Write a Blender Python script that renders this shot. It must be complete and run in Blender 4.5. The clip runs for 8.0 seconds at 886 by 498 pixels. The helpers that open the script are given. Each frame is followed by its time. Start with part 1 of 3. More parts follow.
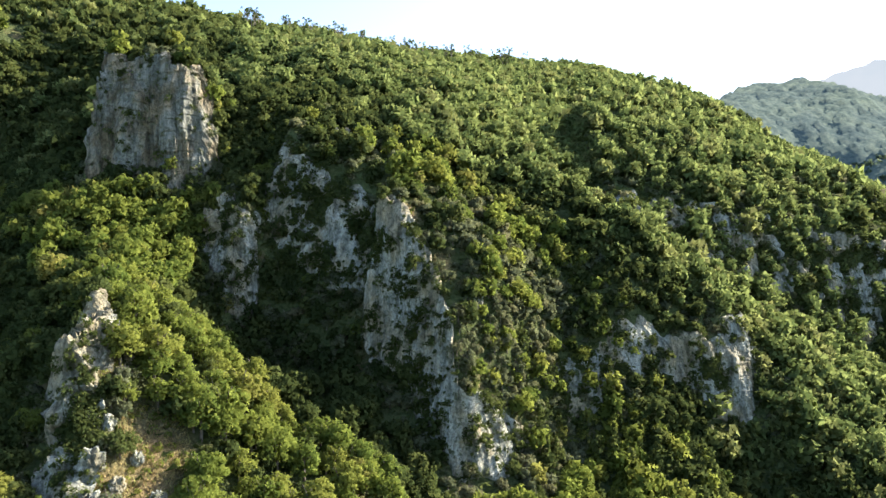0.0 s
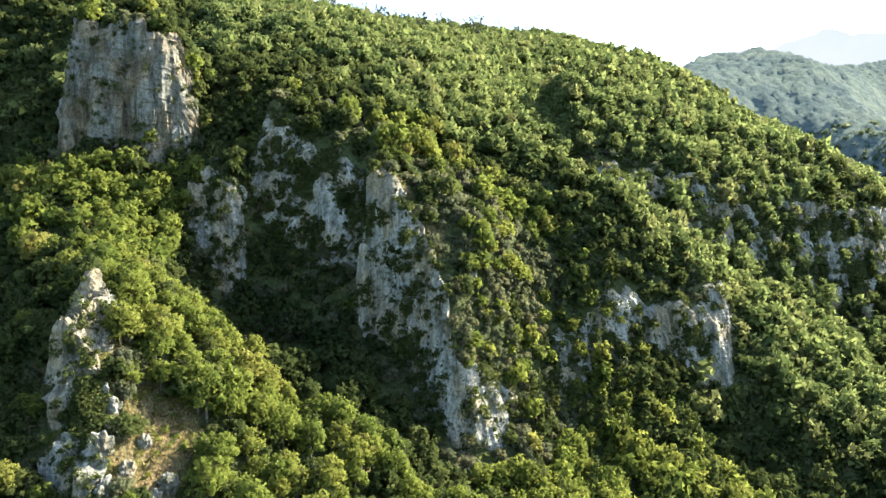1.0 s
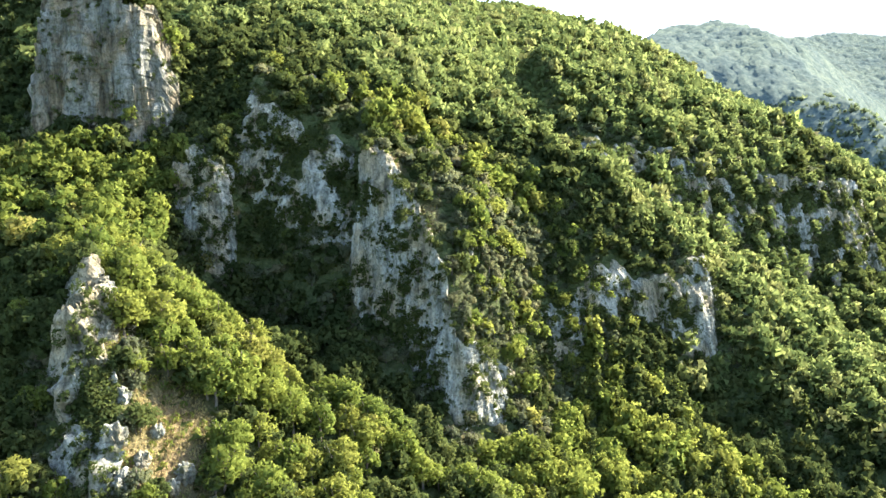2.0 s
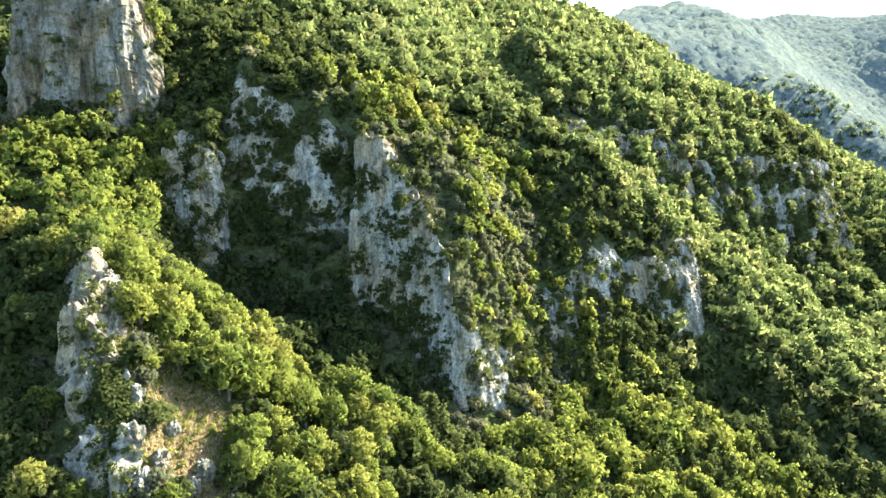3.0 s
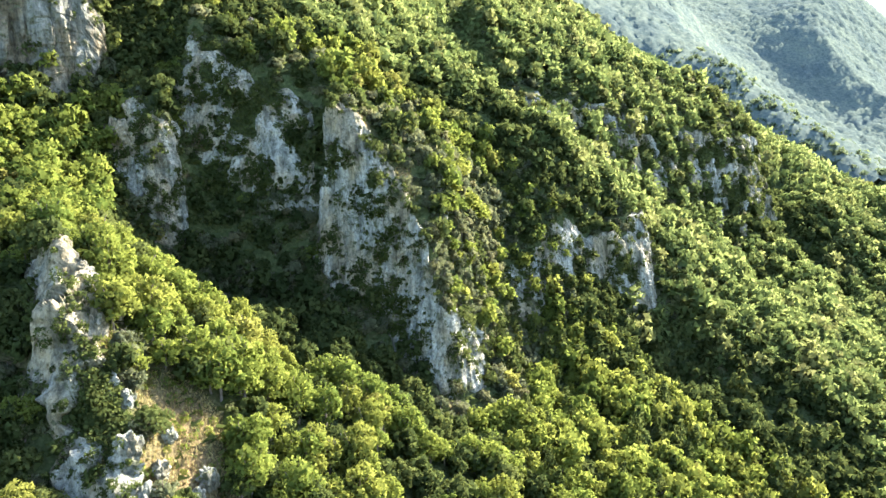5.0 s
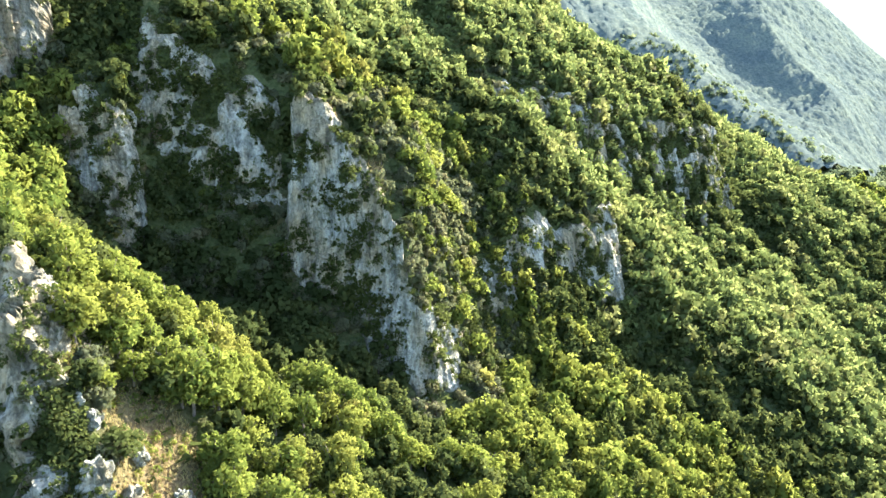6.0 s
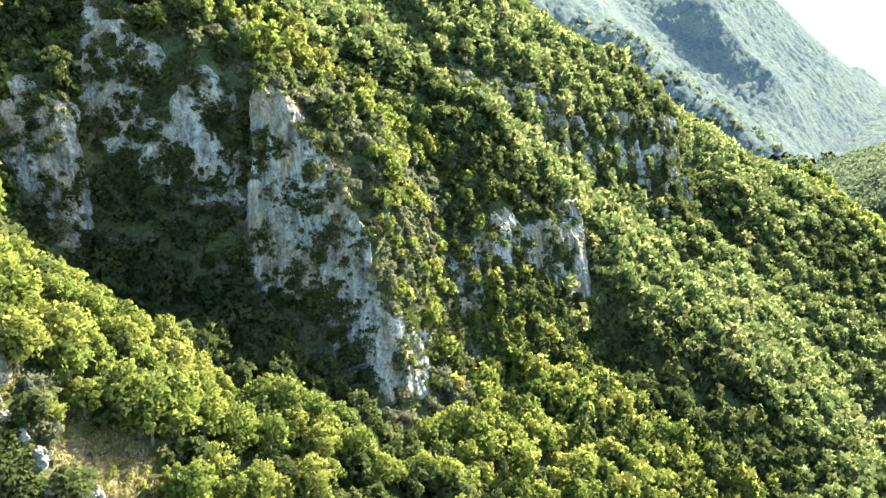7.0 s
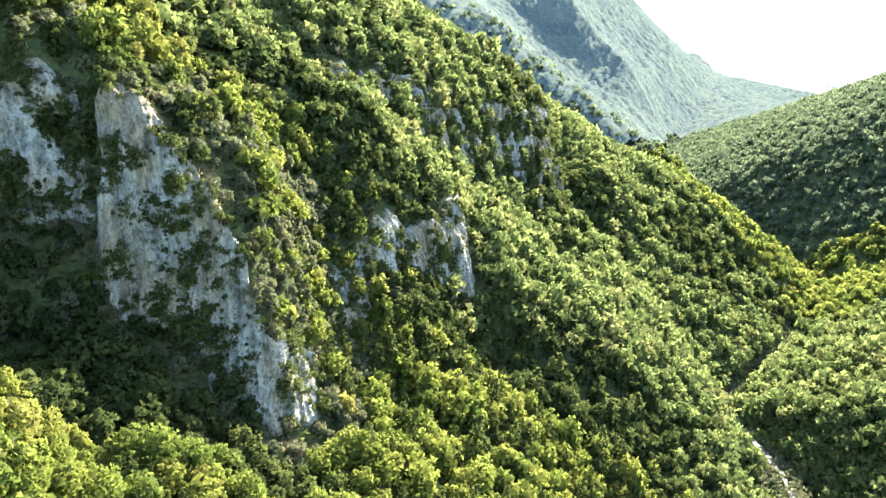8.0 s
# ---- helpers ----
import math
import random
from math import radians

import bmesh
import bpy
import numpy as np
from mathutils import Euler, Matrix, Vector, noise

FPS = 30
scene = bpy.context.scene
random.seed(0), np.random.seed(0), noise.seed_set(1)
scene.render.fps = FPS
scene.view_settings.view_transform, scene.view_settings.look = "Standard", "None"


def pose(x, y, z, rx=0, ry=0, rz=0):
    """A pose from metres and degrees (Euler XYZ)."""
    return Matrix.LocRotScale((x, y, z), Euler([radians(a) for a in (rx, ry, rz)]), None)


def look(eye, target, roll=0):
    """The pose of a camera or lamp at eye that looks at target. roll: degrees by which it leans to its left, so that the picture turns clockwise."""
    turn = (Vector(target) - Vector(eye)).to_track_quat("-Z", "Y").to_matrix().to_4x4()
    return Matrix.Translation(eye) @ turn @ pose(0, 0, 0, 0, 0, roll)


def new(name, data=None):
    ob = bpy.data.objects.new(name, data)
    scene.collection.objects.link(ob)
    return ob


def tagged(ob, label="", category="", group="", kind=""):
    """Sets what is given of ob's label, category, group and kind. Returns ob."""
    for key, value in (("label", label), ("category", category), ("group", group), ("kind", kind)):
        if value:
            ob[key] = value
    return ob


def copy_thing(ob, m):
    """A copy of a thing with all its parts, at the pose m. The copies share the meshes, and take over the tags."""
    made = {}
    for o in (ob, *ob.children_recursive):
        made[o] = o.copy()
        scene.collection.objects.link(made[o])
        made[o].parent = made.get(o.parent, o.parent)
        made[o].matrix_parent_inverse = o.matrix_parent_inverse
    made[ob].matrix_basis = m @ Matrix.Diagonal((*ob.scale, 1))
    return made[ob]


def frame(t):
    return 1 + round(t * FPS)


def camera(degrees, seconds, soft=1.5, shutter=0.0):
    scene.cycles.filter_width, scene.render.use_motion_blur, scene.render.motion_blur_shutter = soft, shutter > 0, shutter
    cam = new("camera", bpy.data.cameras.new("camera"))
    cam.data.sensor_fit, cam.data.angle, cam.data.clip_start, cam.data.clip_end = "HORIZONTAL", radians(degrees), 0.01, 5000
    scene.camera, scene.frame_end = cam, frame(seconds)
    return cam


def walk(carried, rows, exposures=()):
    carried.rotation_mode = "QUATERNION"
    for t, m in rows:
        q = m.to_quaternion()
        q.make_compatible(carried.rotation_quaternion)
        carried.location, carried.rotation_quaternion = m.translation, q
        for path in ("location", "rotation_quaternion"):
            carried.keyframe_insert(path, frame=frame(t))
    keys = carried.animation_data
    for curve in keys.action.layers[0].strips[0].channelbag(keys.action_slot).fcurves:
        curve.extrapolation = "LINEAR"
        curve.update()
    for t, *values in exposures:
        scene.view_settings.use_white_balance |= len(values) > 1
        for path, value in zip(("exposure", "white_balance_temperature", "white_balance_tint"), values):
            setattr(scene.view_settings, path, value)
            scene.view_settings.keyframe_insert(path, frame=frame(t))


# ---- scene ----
cam = camera(65.4, 8.0, soft=1.5)
PATH = [
    (0, (0.156, 0.088, -0.022), (0.134, 2.088, -0.029), -0.5),
    (0.5, (-5.117, 0.395, 0.808), (-5.077, 2.394, 0.75), -0.7),
    (1, (-10.046, 0.788, 1.495), (-9.946, 2.783, 1.396), -1.0),
    (1.5, (-15.635, 1.657, 2.334), (-15.471, 3.645, 2.191), -1.3),
    (3, (-32.092, 5.632, 4.983), (-31.754, 7.588, 4.743), -2.0),
    (3.5, (-37.498, 7.804, 5.996), (-37.101, 9.746, 5.725), -1.9),
    (4, (-42.272, 10.129, 7.091), (-41.814, 12.053, 6.792), -1.6),
    (4.5, (-46.453, 12.96, 8.208), (-45.924, 14.86, 7.881), -1.3),
    (6, (-54.154, 24.579, 12.869), (-53.418, 26.391, 12.454), -0.2),
    (6.5, (-54.996, 28.953, 14.533), (-54.198, 30.733, 14.093), 0.1),
    (7, (-55.223, 33.857, 16.372), (-54.363, 35.601, 15.905), 0.5),
    (7.5, (-54.941, 38.727, 18.033), (-54.019, 40.433, 17.544), 0.9),
    (7.6, (-54.547, 40.076, 18.76), (-53.596, 41.764, 18.265), 1.1),
    (7.7, (-54.343, 41.969, 19.635), (-53.331, 43.618, 19.13), 1.6),
    (7.8, (-54.158, 43.357, 20.067), (-53.094, 44.972, 19.556), 1.7),
    (8, (-53.462, 46.747, 21.183), (-52.282, 48.277, 20.665), 1.4),
]

walk(cam, [(t, look(eye, target, roll)) for t, eye, target, roll in PATH], [(0.0, 2.1, 6280, 12), (1.5, 2.66, 6280, 12), (3.5, 3.0, 6280, 12), (8.0, 3.13, 6200, 12)])

# ---- light ----
SUN_AZIMUTH, SUN_HEIGHT = 64.0, 30.0
sun_way = Vector((math.sin(radians(SUN_AZIMUTH)) * math.cos(radians(SUN_HEIGHT)),
                  math.cos(radians(SUN_AZIMUTH)) * math.cos(radians(SUN_HEIGHT)), math.sin(radians(SUN_HEIGHT))))
world = bpy.data.worlds.new("sky")
scene.world = world
world.use_nodes = True
sky = world.node_tree.nodes.new("ShaderNodeTexSky")
sky.sky_type, sky.sun_disc = "NISHITA", False
sky.sun_elevation, sky.sun_rotation = radians(SUN_HEIGHT), radians(SUN_AZIMUTH)
sky.air_density, sky.dust_density, sky.ozone_density, sky.altitude = 1.0, 2.0, 1.4, 300
back = world.node_tree.nodes["Background"]
back.inputs["Strength"].default_value = 0.115
world.node_tree.links.new(sky.outputs["Color"], back.inputs["Color"])
sun = new("sun", bpy.data.lights.new("sun", "SUN"))
sun.data.energy, sun.data.angle, sun.data.color = 4.8, radians(0.6), (1.0, 0.9, 0.76)
sun.matrix_world = look(sun_way * 900, (0, 0, 0))

# ---- materials ----


def nodes_of(name):
    mat = bpy.data.materials.new(name)
    mat.use_nodes = True
    tree = mat.node_tree
    return mat, tree, tree.nodes["Principled BSDF"], tree.nodes["Material Output"]


def node(tree, kind, **values):
    made = tree.nodes.new(kind)
    for key, value in values.items():
        made.inputs[key].default_value = value
    return made


def ramp(tree, source, stops):
    made = tree.nodes.new("ShaderNodeValToRGB")
    while len(made.color_ramp.elements) < len(stops):
        made.color_ramp.elements.new(0.5)
    for element, (at, colour) in zip(made.color_ramp.elements, stops):
        element.position, element.color = at, (*colour, 1)
    tree.links.new(source, made.inputs["Fac"])
    return made


def noise_at(tree, scale, detail=5.0, stretch=(1, 1, 1), rough=0.6):
    geo = tree.nodes.new("ShaderNodeNewGeometry")
    size = tree.nodes.new("ShaderNodeVectorMath")
    size.operation = "MULTIPLY"
    size.inputs[1].default_value = stretch
    tex = node(tree, "ShaderNodeTexNoise", Scale=scale, Detail=detail, Roughness=rough)
    tree.links.new(geo.outputs["Position"], size.inputs[0])
    tree.links.new(size.outputs[0], tex.inputs["Vector"])
    return tex.outputs["Fac"]


def mixed(tree, fac, a, b, kind="MIX"):
    made = tree.nodes.new("ShaderNodeMix")
    made.data_type, made.blend_type = "RGBA", kind
    for value, at in ((fac, 0), (a, 6), (b, 7)):
        if isinstance(value, (int, float)):
            made.inputs[at].default_value = value
        elif isinstance(value, tuple):
            made.inputs[at].default_value = (*value, 1)
        else:
            tree.links.new(value, made.inputs[at])
    return made.outputs[2]


def foliage(name, stops, through_light=0.42, pale=(0.30, 0.36, 0.06), even=0.0):
    """Leaves: the tint differs from tree to tree and a little from leaf to leaf; part of the light shines through."""
    mat, tree, bsdf, out = nodes_of(name)
    info, own, geo = (tree.nodes.new(k) for k in ("ShaderNodeObjectInfo", "ShaderNodeAttribute", "ShaderNodeNewGeometry"))
    own.attribute_name = "tint"
    both = tree.nodes.new("ShaderNodeMath")
    both.operation = "ADD"
    tree.links.new(info.outputs["Random"], both.inputs[0])
    tree.links.new(own.outputs["Fac"], both.inputs[1])
    part_of = tree.nodes.new("ShaderNodeMath")
    part_of.operation = "FRACT"
    tree.links.new(both.outputs[0], part_of.inputs[0])
    colour = ramp(tree, part_of.outputs[0], stops).outputs["Color"]
    leaf = ramp(tree, geo.outputs["Random Per Island"], [(0.0, (0.84, 0.86, 0.86)), (0.55, (1, 1, 1)), (1.0, (1.12, 1.1, 1.0))]).outputs["Color"]
    colour = mixed(tree, 1.0 - even, colour, leaf, "MULTIPLY")
    grain = ramp(tree, noise_at(tree, 2.2, 3, rough=0.7), [(0.33, (0.8, 0.82, 0.82)), (0.5, (1, 1, 1)), (0.68, (1.14, 1.12, 1.08))]).outputs["Color"]
    colour = mixed(tree, 1.0 - even, colour, grain, "MULTIPLY")
    tree.links.new(colour, bsdf.inputs["Base Color"])
    bsdf.inputs["Roughness"].default_value = 0.9
    bsdf.inputs["Specular IOR Level"].default_value = 0.0
    lit = tree.nodes.new("ShaderNodeBsdfTranslucent")
    tree.links.new(mixed(tree, 0.35, colour, pale), lit.inputs["Color"])
    blend = node(tree, "ShaderNodeMixShader", Fac=through_light)
    tree.links.new(bsdf.outputs[0], blend.inputs[1])
    tree.links.new(lit.outputs[0], blend.inputs[2])
    tree.links.new(blend.outputs[0], out.inputs["Surface"])
    return mat


OAK = foliage("oak_leaves", [(0.0, (0.087, 0.124, 0.028)), (0.35, (0.121, 0.154, 0.032)), (0.7, (0.147, 0.174, 0.036)), (0.95, (0.17, 0.184, 0.041)), (1.0, (0.18, 0.165, 0.05))], 0.52, (0.262, 0.304, 0.062))
# Oak leaves again, paler and bluer: haze on the higher slope painted in.
HAZED_OAK = foliage("hazed_oak_leaves", [(0.0, (0.094, 0.133, 0.044)), (0.4, (0.125, 0.163, 0.053)), (0.8, (0.151, 0.184, 0.06)), (1.0, (0.173, 0.181, 0.068))], 0.52, (0.26, 0.304, 0.095))
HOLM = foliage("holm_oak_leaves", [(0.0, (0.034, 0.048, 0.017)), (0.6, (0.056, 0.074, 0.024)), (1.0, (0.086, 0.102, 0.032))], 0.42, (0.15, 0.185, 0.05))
OLIVE = foliage("grey_green_leaves", [(0.0, (0.085, 0.1, 0.058)), (0.6, (0.122, 0.134, 0.07)), (1.0, (0.155, 0.146, 0.076))], 0.42, (0.24, 0.27, 0.11))
# Bluer and more even: the haze over the far bank is in the colour.
MIDDLE = foliage("hazed_valley_leaves", [(0.0, (0.08, 0.115, 0.064)), (0.5, (0.105, 0.142, 0.076)), (1.0, (0.13, 0.162, 0.084))], 0.5, (0.18, 0.225, 0.11), 0.5)
STRAW = foliage("dry_grass_blades", [(0.0, (0.2, 0.16, 0.075)), (0.5, (0.32, 0.25, 0.12)), (1.0, (0.24, 0.25, 0.09))], 0.4, (0.4, 0.34, 0.16))

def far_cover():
    mat, tree, bsdf, out = nodes_of("hazed_far_leaves")
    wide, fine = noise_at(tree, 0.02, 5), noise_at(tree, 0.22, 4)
    # The far hill's haze is put into these pale blue-green tones.
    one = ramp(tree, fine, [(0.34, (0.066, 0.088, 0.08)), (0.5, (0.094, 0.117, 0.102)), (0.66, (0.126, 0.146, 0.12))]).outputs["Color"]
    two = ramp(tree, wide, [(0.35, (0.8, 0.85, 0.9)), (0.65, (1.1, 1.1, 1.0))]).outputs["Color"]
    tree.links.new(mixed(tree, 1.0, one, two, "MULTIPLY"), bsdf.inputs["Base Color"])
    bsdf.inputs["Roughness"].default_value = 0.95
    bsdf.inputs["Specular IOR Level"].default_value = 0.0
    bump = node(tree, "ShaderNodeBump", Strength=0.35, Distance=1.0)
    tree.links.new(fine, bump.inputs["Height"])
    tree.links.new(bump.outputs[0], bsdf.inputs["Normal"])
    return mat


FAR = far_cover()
# bark
BARK, tree_, bsdf_, _ = nodes_of("bark")
tree_.links.new(ramp(tree_, noise_at(tree_, 3.0, 4, (1, 1, 0.3)), [(0.3, (0.07, 0.055, 0.04)), (0.7, (0.2, 0.17, 0.13))]).outputs["Color"], bsdf_.inputs["Base Color"])
bsdf_.inputs["Roughness"].default_value = 0.9


def limestone(name, pale=1.0, rust=(0.9, 0.77, 0.6)):
    mat, tree, bsdf, out = nodes_of(name)
    big = noise_at(tree, 0.11, 6, (1, 1, 0.6))
    streak = noise_at(tree, 0.45, 7, (1, 1, 0.13), 0.65)
    fine = noise_at(tree, 1.6, 8, (1, 1, 0.7), 0.7)
    grey = ramp(tree, streak, [(at, tuple(pale * v for v in tone)) for at, tone in (
        (0.32, (0.078, 0.082, 0.064)), (0.43, (0.174, 0.182, 0.146)), (0.53, (0.29, 0.298, 0.242)), (0.7, (0.465, 0.462, 0.375)))]).outputs["Color"]
    ochre = ramp(tree, big, [(0.44, (0, 0, 0)), (0.58, (1, 1, 1))]).outputs["Color"]
    colour = mixed(tree, ochre, grey, mixed(tree, 1.0, grey, rust, "MULTIPLY"))
    spots_of = noise_at(tree, 0.55, 6, (1, 1, 0.8), 0.7)
    plants = ramp(tree, spots_of, [(0.56, (0, 0, 0)), (0.62, (1, 1, 1))]).outputs["Color"]
    colour = mixed(tree, plants, colour, mixed(tree, fine, (0.05, 0.065, 0.03), (0.13, 0.13, 0.07)))
    dirt = ramp(tree, fine, [(0.36, (0.38, 0.38, 0.37)), (0.54, (1, 1, 1))]).outputs["Color"]
    colour = mixed(tree, 0.8, colour, mixed(tree, 1.0, colour, dirt, "MULTIPLY"))
    tree.links.new(colour, bsdf.inputs["Base Color"])
    bsdf.inputs["Roughness"].default_value = 0.92
    bsdf.inputs["Specular IOR Level"].default_value = 0.2
    bump = node(tree, "ShaderNodeBump", Strength=0.9, Distance=0.6)
    tree.links.new(fine, bump.inputs["Height"])
    tree.links.new(bump.outputs[0], bsdf.inputs["Normal"])
    return mat


ROCK = limestone("limestone")
# Upper cliff: ochre and grey stains, plus an overall darkening for its shade.
STAINED_SHADED = limestone("stained_shaded_limestone", 0.64, (1.0, 0.8, 0.6))


def forest_floor():
    mat, tree, bsdf, out = nodes_of("forest_floor")
    patch = noise_at(tree, 0.06, 6)
    fine = noise_at(tree, 0.9, 7, rough=0.7)
    green = ramp(tree, fine, [(0.3, (0.03, 0.042, 0.016)), (0.5, (0.06, 0.076, 0.028)), (0.65, (0.09, 0.1, 0.04)), (0.85, (0.14, 0.13, 0.06))]).outputs["Color"]
    dry = ramp(tree, fine, [(0.3, (0.10, 0.07, 0.035)), (0.7, (0.26, 0.19, 0.10))]).outputs["Color"]
    own = tree.nodes.new("ShaderNodeAttribute")
    own.attribute_name = "bare"
    where = ramp(tree, patch, [(0.60, (0, 0, 0)), (0.70, (0.6, 0.6, 0.6))]).outputs["Color"]
    total = mixed(tree, 1.0, where, own.outputs["Color"], "ADD")
    # Upper half of "wooded" blends to pale blue: distance haze painted on the ground.
    wooded = tree.nodes.new("ShaderNodeAttribute")
    wooded.attribute_name = "wooded"
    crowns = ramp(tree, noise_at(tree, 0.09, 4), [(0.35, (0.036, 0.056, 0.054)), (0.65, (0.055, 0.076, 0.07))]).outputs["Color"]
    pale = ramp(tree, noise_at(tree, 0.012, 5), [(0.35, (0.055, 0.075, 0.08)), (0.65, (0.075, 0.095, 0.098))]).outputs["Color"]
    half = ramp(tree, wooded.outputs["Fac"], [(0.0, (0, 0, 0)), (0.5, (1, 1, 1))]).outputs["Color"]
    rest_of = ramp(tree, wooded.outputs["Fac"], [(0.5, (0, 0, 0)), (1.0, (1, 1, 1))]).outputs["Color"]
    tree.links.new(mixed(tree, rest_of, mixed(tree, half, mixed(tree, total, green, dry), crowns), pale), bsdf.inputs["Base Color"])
    bsdf.inputs["Roughness"].default_value = 0.95
    bsdf.inputs["Specular IOR Level"].default_value = 0.05
    bump = node(tree, "ShaderNodeBump", Strength=1.0, Distance=0.8)
    tree.links.new(fine, bump.inputs["Height"])
    tree.links.new(bump.outputs[0], bsdf.inputs["Normal"])
    return mat


FLOOR = forest_floor()
WATER, tree_, bsdf_, _ = nodes_of("stream_water")
tree_.links.new(ramp(tree_, noise_at(tree_, 0.5, 5), [(0.3, (0.035, 0.04, 0.033)), (0.5, (0.06, 0.06, 0.053)), (0.7, (0.1, 0.096, 0.086))]).outputs["Color"], bsdf_.inputs["Base Color"])
bsdf_.inputs["Roughness"].default_value = 0.7
bsdf_.inputs["Specular IOR Level"].default_value = 0.15

# ---- the lie of the land ----
def ease(t):
    t = np.clip(t, 0.0, 1.0)
    return t * t * (3 - 2 * t)


def valley_y(x):
    """The stream's course: y for an x."""
    return np.interp(x, [-400, 0, 100, 150, 190, 222, 305, 390, 440, 520, 600, 700, 870, 1266, 2500],
                     [50, 65, 88, 115, 150, 196, 209, 238, 256, 360, 480, 575, 690, 880, 1530])


# Rock faces: the foot line (uphill on its left hand), depth of the face along each stretch, planes of its head
# (height at x, y, and its slopes; the lowest holds), how far back they reach, end taper, stretches that wood covers.
FACES = {
    "upper": (((-120, 238), (-116.5, 221.5), (-83, 220), (-76, 229)), (5.0, 5.5, 5.0), ((62, -100, 228, -0.14, 0.5),), 10, 4.0, ()),
    "hollow": (((-76, 211), (-69, 204), (-58, 207)), (7.0, 6.5), ((13, -70, 212, -0.3, 1.1),), 4, 3.5, ()),
    "bowl": (((-61, 219), (-24.5, 206.5)), (13.0,), ((20, -36, 222, -0.25, 1.2),), 3, 4.0, ()),
    "rib": (((-26.5, 203), (1.5, 177.5), (10, 180), (24, 197), (31, 207), (45, 228)), (6.5, 7.5, 11.5, 14.0, 16.0),
            ((17.5, -20.8, 208, -0.549, 1.319), (17.5, -20.8, 208, -0.61, 0.478)), 8, 3.0, (3, 4)),
    "gully": (((32, 202.5), (61, 218)), (7.0,), ((-37, 45, 215.5, 0.1, 1.3),), 3, 4.0, ()),
    "right": (((56, 218.5), (97, 224), (107, 239)), (5.0, 8.0), ((-31, 80, 226, -0.2, 1.0),), 4, 4.0, ()),
    "band": (((62, 255.5), (114, 262.5), (180, 275), (200, 284), (222, 301)), (8.0, 15.0, 13.0, 12.0), ((3.3, 113.4, 269.4, -0.37, 0.95),), 16, 7.0, ()),
    "spur": (((-82, 157), (-80.5, 138), (-72.5, 120), (-61, 107), (-46, 121)), (5.0, 5.5, 7.0, 13.0), ((-20.14, -74, 142, -0.99, 0.83),), 9, 3.0, (3,)),
}


def face_depth(name, x, y):
    """How far inside a rock face's foot line a place lies (1 at the face's head), 0 to 1 along its length, and whether it is bare there."""
    line, wide, taper, wooded = FACES[name][0], FACES[name][1], FACES[name][4], FACES[name][5]
    x, y = x + 0.9 * np.sin(0.43 * y + 0.1 * x) + 0.5 * np.sin(1.1 * y), y + 0.8 * np.sin(0.47 * x) + 0.5 * np.sin(0.23 * x + 0.9 * y) + 0.3 * np.sin(1.3 * x)
    depth, along, sheer = np.full(np.shape(x), 1e9), np.full(np.shape(x), 1.0), np.full(np.shape(x), True)
    for n, ((ax, ay), (bx, by)) in enumerate(zip(line, line[1:])):
        size = math.hypot(bx - ax, by - ay)
        tx, ty = (bx - ax) / size, (by - ay) / size
        mine = ((y - ay) * tx - (x - ax) * ty) / wide[n]
        sheer = np.where(mine < depth, n not in wooded, sheer)
        depth = np.minimum(depth, mine)
        u = (x - ax) * tx + (y - ay) * ty
        if n == 0:
            along = along * ease((u + taper) / (2 * taper))
        if n == len(line) - 2:
            along = along * ease((size + taper - u) / (2 * taper))
    return depth, along, sheer


def face_weight(name, x, y):
    """How far the head of a rock face holds at a place, 0 to 1."""
    wide, reach = FACES[name][1], FACES[name][3]
    depth, along, sheer = face_depth(name, x, y)
    d = np.clip(depth, 0, 1)
    return along * (0.55 * d + 0.45 * ease(d)) * (1 - ease(((depth - 1) * wide[0] - reach) / 18))


def with_faces(z, x, y):
    """The ground z with the rock faces raised out of it."""
    for name, (line, wide, planes, reach, taper, wooded) in FACES.items():
        head = np.min([top + sx * (x - tx) + sy * (y - ty) for top, tx, ty, sx, sy in planes], axis=0)
        head = head + 1.0 * np.sin(x * 0.29 + 0.21 * y) + 0.7 * np.sin(x * 0.83 - y * 0.4 + 1.0)
        z = z + face_weight(name, x, y) * np.maximum(head - z, 0)
    return z


# Mounds and hollows of the slope: x, y, radius, height.
MOUNDS = ((98, 175, 85, -40.4), (-92, 126, 36, 19.5), (-2, 180, 36, -20.9), (-30, 302, 85, 11.3), (-56, 202, 16, -10.3), (220, 440, 140, 26.6),
          (178, 252, 36, -16.6), (-8, 218, 16, 16.5), (-64, 154, 16, 7.2), (88, 210, 24, -20.0), (40, 198, 24, -15.8), (184, 298, 16, 12.7),
          (-32, 194, 16, -10.5), (-88, 242, 16, 12.9), (64, 246, 24, 13.7), (-56, 246, 24, 10.8), (-56, 194, 16, -7.1), (-104, 186, 24, 6.9),
          (-56, 108, 36, 12.3), (112, 298, 16, 6.2), (142, 252, 36, -10.1), (208, 282, 16, -6.7), (-24, 226, 16, 7.4), (-56, 198, 24, -14.8),
          (-80, 162, 24, 12.2))
# Broad rises and hollows of the upper slope and its end.
RISES = ((100, 400, 160, -5.5), (365, 285, 45, 6.5), (185, 510, 45, -7.7), (208, 330, 45, -5.3), (-110, 405, 110, -5.0), (60, 240, 70, 3.2),
         (72, 308, 45, -5.7), (365, 262, 45, 5.8), (208, 240, 45, 4.4), (298, 442, 45, -4.2), (-10, 415, 70, -4.6), (140, 510, 45, -4.7),
         (185, 308, 45, -7.0), (208, 510, 45, -6.0), (-62, 240, 45, -2.1), (0, 515, 110, -3.7), (388, 285, 45, 5.3), (72, 330, 45, -4.5))
